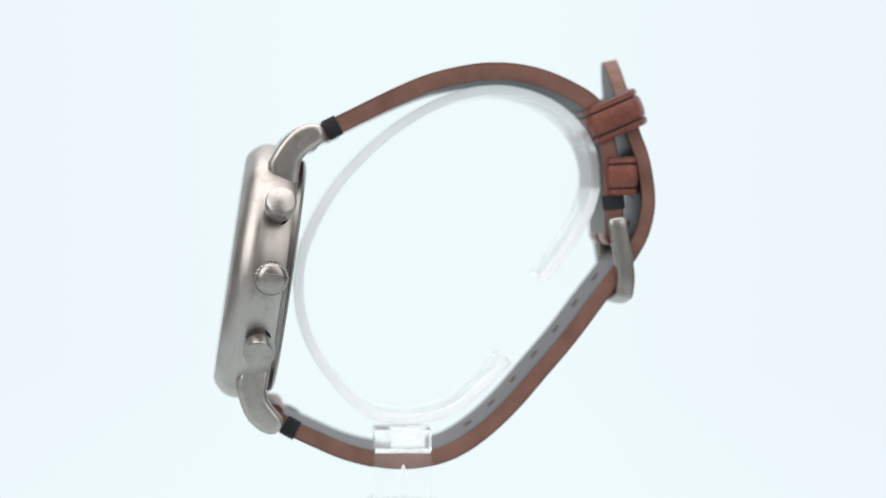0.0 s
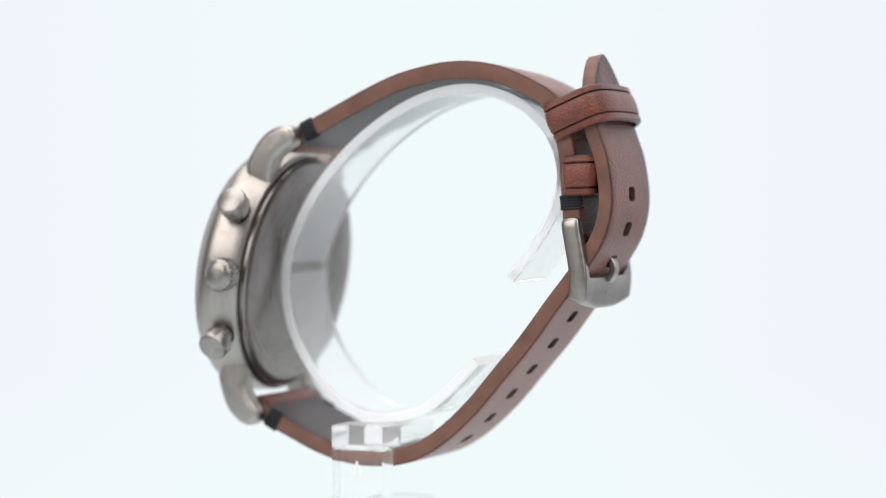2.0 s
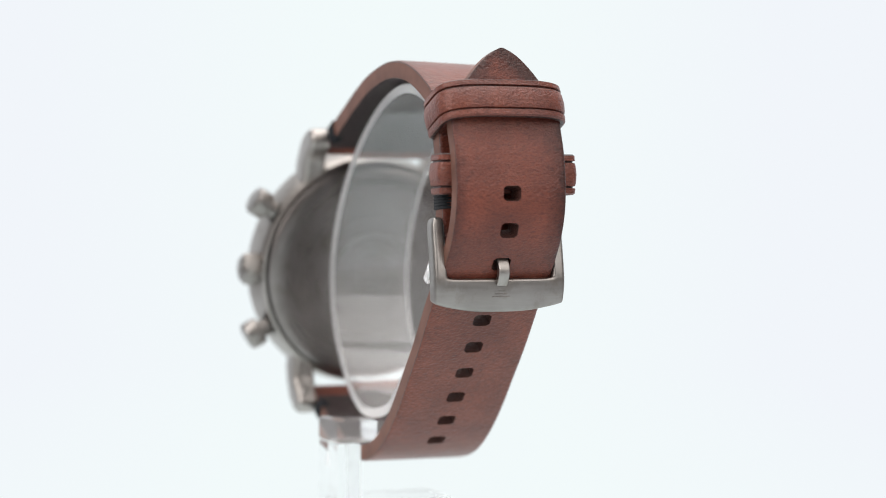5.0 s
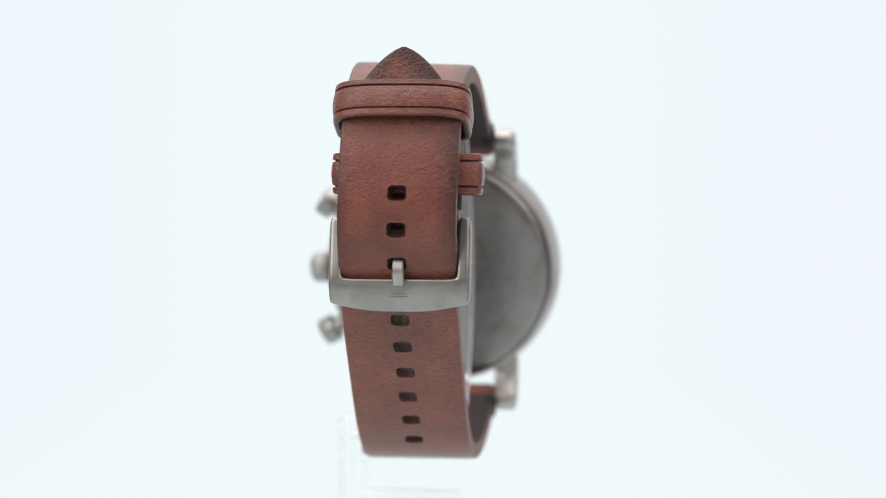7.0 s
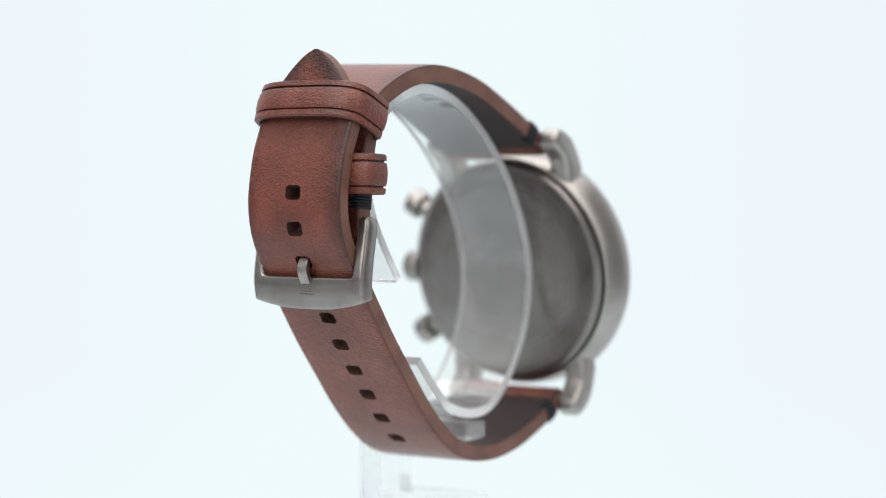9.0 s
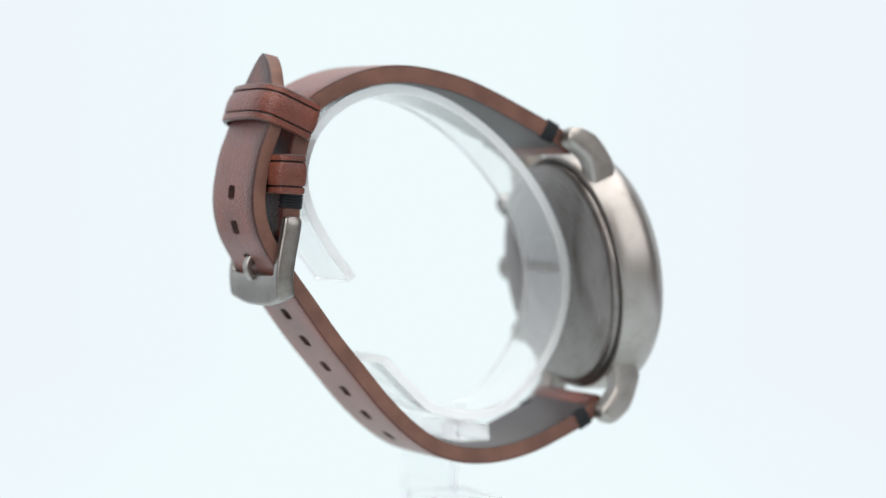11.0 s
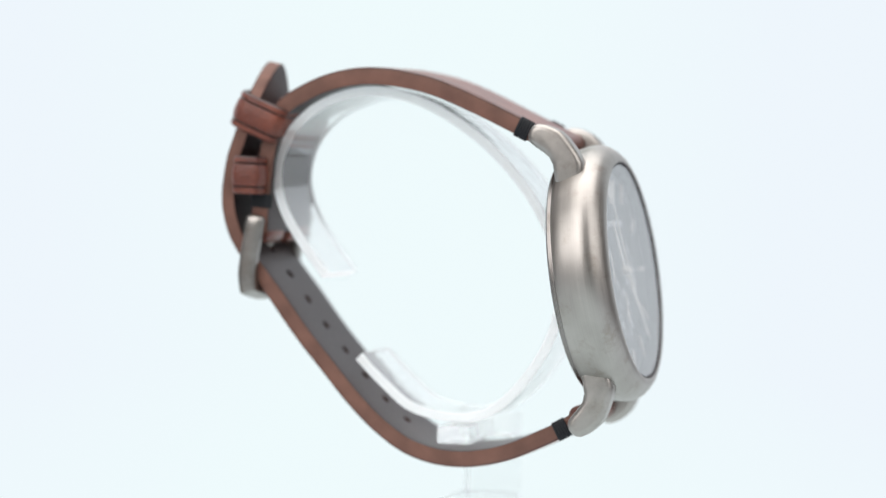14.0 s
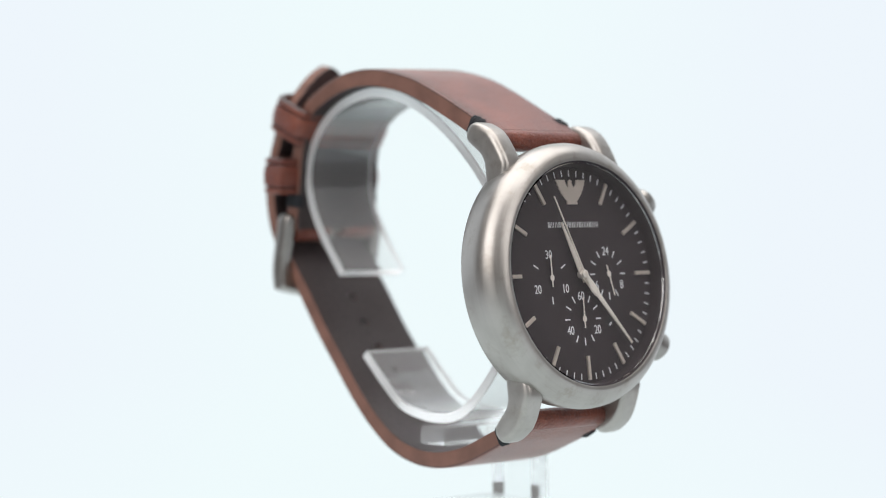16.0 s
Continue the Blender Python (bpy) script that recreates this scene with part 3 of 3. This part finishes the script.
def band(name, centre, across, along, half_y, half_d, width, y0, label, outer=3.4, inner=7.0):
    """A closed leather loop round the strap, its rims set off by grooves."""
    across, along = Vector(across).normalized(), Vector(along).normalized()
    path = []
    for w in np.linspace(0, 2 * math.pi, 72, endpoint=False):
        c, d = math.cos(w), math.sin(w)
        n = 2 / (outer if d > 0 else inner)
        path.append((half_y * math.copysign(abs(c) ** n, c), half_d * math.copysign(abs(d) ** n, d)))
    mid = []
    for a, b in zip(path, path[1:] + path[:1]):
        gap = math.dist(a, b)
        k = max(1, int(gap / 1.5))
        mid += [(a[0] + (b[0] - a[0]) * i / k, a[1] + (b[1] - a[1]) * i / k) for i in range(k)]
    hw = width / 2
    prof = [(-hw, -0.5), (-hw, 0.1), (-hw + 0.25, 0.42), (-hw + 1.1, 0.5), (-hw + 1.2, 0.05), (-hw + 1.42, 0.05), (-hw + 1.52, 0.45), (-hw + 2.0, 0.62), (0, 0.75),
            (hw - 2.0, 0.62),
            (hw - 1.52, 0.45), (hw - 1.42, 0.05), (hw - 1.2, 0.05), (hw - 1.1, 0.5), (hw - 0.25, 0.42), (hw, 0.1), (hw, -0.5), (0, -0.6)]
    bm = bmesh.new()
    rings = []
    n = len(mid)
    for i in range(n):
        a, b = mid[i - 1], mid[(i + 1) % n]
        t = (b[0] - a[0], b[1] - a[1])
        ln = math.hypot(*t)
        out = (t[1] / ln, -t[0] / ln)
        ring = []
        for s, o in prof:
            y, d = mid[i][0] + out[0] * (o - 0.55), mid[i][1] + out[1] * (o - 0.55)
            v = Vector(centre) + across * d + along * s
            ring.append(bm.verts.new((v.x, y0 + y, v.z)))
        rings.append(ring)
    m = len(prof)
    for i in range(n):
        a, b = rings[i], rings[(i + 1) % n]
        for j in range(m):
            bm.faces.new((a[j], a[(j + 1) % m], b[(j + 1) % m], b[j])).material_index = 1 if j in (0, 1, 4, 5, 11, 12, 15) else 0
    bm.transform(TURN)
    part(name, bm, (LEATHER_BAND, GROOVE_DARK), watch, label, 30)


band("keeper", (32.3, 0, 10.9), (9.0, 0, 3.9), (2.5, 0, -6.1), 11.8, 5.75, 6.8, -1.85, "brown leather sliding keeper with grooved rims")
band("fixed_loop", (33.2, 0, -0.1), (1, 0, 0.04), (0.04, 0, -1), 12.9, 3.0, 7.0, -0.8, "brown leather fixed loop with grooved rims", 6.0, 8.0)


# ---- buckle ----
def build_buckle():
    at, length = spline([(32.0, -7.4), (32.5, -10.7), (33.2, -14.3), (33.7, -17.8), (33.6, -20.5), (33.0, -23.5)])
    ys = (-12.3, -11.4, -10.5, -9.8, -7.5, -5, -2.5, 0, 2.5, 5, 7.5, 9.8, 10.5, 11.4, 12.3)
    rows = [-0.3, 1.2, 2.4, 4, 6, 8, 9.6, 10.6, 11.0, 11.8, 12.9, 14.2, 14.8]
    bm = bmesh.new()
    grid = []
    for s in rows:
        line = []
        for y in ys:
            bow = max(0.0, (s - 10.7) / 4.0) * (1.7 * (1 - (y / 12.1) ** 2))
            if s < 0.3 and abs(y) > 11.5:
                bow = 0.4
            p = at(max(0.0, min(length, s + bow)))
            pull = 0.25 * max(0, (s - 12) / 2) * (abs(y) > 11.5)
            if s < 0:
                y = math.copysign(11.1 + (abs(y) - 11.1) * 0.6, y)
            line.append(bm.verts.new((p[0], YM + 0.1 + y * (1 - pull * 0.06), p[1])))
        grid.append(line)
    for i in range(len(rows) - 1):
        for j in range(len(ys) - 1):
            if rows[i] >= 10.5 or j < 3 or j >= len(ys) - 4:
                bm.faces.new((grid[i][j], grid[i][j + 1], grid[i + 1][j + 1], grid[i + 1][j]))
    for v in [v for v in bm.verts if not v.link_faces]:
        bm.verts.remove(v)
    bm.transform(TURN)
    ob = part("buckle", bm, BUCKLE_METAL, watch, "brushed gunmetal pin buckle", 30)
    solid = ob.modifiers.new("solid", "SOLIDIFY")
    solid.thickness, solid.offset = 0.0033, 0.0
    soft = ob.modifiers.new("rounding", "SUBSURF")
    soft.levels = soft.render_levels = 2
    place = TURN @ Matrix.Translation((32.1, YM + 0.1, -10.6)) @ Matrix.Rotation(math.pi / 2, 4, "X")
    part("buckle_bar", lathe([(0.8, -11.4), (0.8, 11.4)], 20, place), BUCKLE_METAL, ob)
    at, length = spline([(33.0, -11.2), (34.5, -13.8), (36.0, -15.6), (36.2, -17.2), (35.3, -18.8)])
    bm = bmesh.new()
    rings = []
    for s in np.linspace(0, length, 18):
        p, d = at(s), at(min(length, s + 0.2)) - at(max(0, s - 0.2))
        d /= np.linalg.norm(d)
        rings.append([bm.verts.new((p[0] - d[1] * h, YM + 0.1 + w, p[1] + d[0] * h)) for w, h in
                      ((-1.0, -0.4), (-0.8, -0.6), (0.8, -0.6), (1.0, -0.4), (1.0, 0.4), (0.8, 0.6), (-0.8, 0.6), (-1.0, 0.4))])
    for a, b in zip(rings, rings[1:]):
        for i in range(8):
            bm.faces.new((a[i], a[(i + 1) % 8], b[(i + 1) % 8], b[i]))
    bm.faces.new(rings[0])
    bm.faces.new(rings[-1])
    bm.transform(TURN)
    face = TURN @ Matrix(((0, 0, 1, 0), (1, 0, 0, YM + 0.1), (0, 1, 0, 0), (0, 0, 0, 1)))
    for z, w in ((-19.5, 0.7), (-20.0, 1.4), (-20.5, 2.1), (-21.0, 2.8)):
        part("engraved_mark", prism(rect(0, z, w * 1.15, 0.22), 34.7, 35.3, 0.04, face, 1), BUCKLE_METAL, ob)
    part("tongue", bm, LUG_METAL, ob, "bent steel buckle tongue")


build_buckle()


# ---- stand ----
def clear(ob):
    ob.visible_shadow = False
    return ob


def build_stand():
    ctrl = [(19.3, -18.7), (24.3, -12.1), (27.8, -5.7), (28.8, 0.8), (26.3, 7.7), (20.1, 13.1), (10.8, 15.5), (0.6, 13.3), (-9.6, 7.1), (-18.0, -1.4), (-23.4, -10.7),
            (-25.4, -19.3), (-24.0, -28.4), (-19.5, -36.4), (-13.1, -42.6), (-6.5, -44.4), (2.1, -42.9), (7.6, -38.7), (12.8, -33.6)]
    at, length = spline(ctrl)
    bm = bmesh.new()
    rings = []
    for s in np.linspace(0, length, 150):
        p, d = at(s), at(min(length, s + 0.3)) - at(max(0, s - 0.3))
        d /= np.linalg.norm(d)
        nrm = np.array((-d[1], d[0]))
        ring = []
        for y, h in ((-10.4, -0.6), (-10.2, -0.9), (5.3, -0.9), (5.5, -0.6), (5.5, 0.6), (5.3, 0.9), (-10.2, 0.9), (-10.4, 0.6)):
            q = p + nrm * h
            ring.append(bm.verts.new((q[0], y + 0.031 * q[0], q[1])))
        rings.append(ring)
    for a, b in zip(rings, rings[1:]):
        for i in range(8):
            bm.faces.new((a[i], a[(i + 1) % 8], b[(i + 1) % 8], b[i])).material_index = 0 if i in (1, 5) else 1
    bm.faces.new(rings[0]).material_index = 1
    bm.faces.new(rings[-1]).material_index = 1
    bm.transform(TURN)
    clear(part("ring", bm, (ACRYLIC, FROSTED), stand, "open clear acrylic ring with frosted edges", 30))
    box = lambda x0, x1, y0, y1: [(x0, y0), (x1, y0), (x1, y1), (x0, y1)]
    clear(part("arm", prism(box(-11.9, -1.8, -18.4, -10.6), -49.5, -45.3, 0.35, TURN, 2), MOULDED, stand, smooth=30))
    clear(part("shelf", prism(box(-8.7, -2.5, -10.5, 5.6), -49.3, -46.0, 0.35, TURN, 2), MOULDED, stand, smooth=30))
    clear(part("post", prism(box(-11.9, -1.8, -18.4, -13.8), -63.4, -49.6, 0.35, TURN, 2), POST, stand, smooth=30))
    upright = TURN @ Matrix(((1, 0, 0, 0), (0, 0, -1, 0), (0, 1, 0, 0), (0, 0, 0, 1)))
    for lean in (-1, 1):
        clear(part("post_mark", prism(rect(-6.85 + lean * 0.42, -52.9, 0.28, 2.6, lean * 18), 18.35, 18.55, 0.05, upright, 1), FROSTED, stand))
    clear(part("foot", prism(box(-12.4, -1.3, -13.7, 4.0), -63.4, -60.0, 0.4, TURN, 2), MOULDED, stand, smooth=30))


build_stand()


# ---- the turn ----
def motions():
    rows = []
    for i in range(33):
        t = i * 0.5
        rows.append((t, pose(0, 0, 0, 0, 0, 4.6 - 14.447 * t)))
    walk(watch, rows)
    walk(stand, rows)


motions()
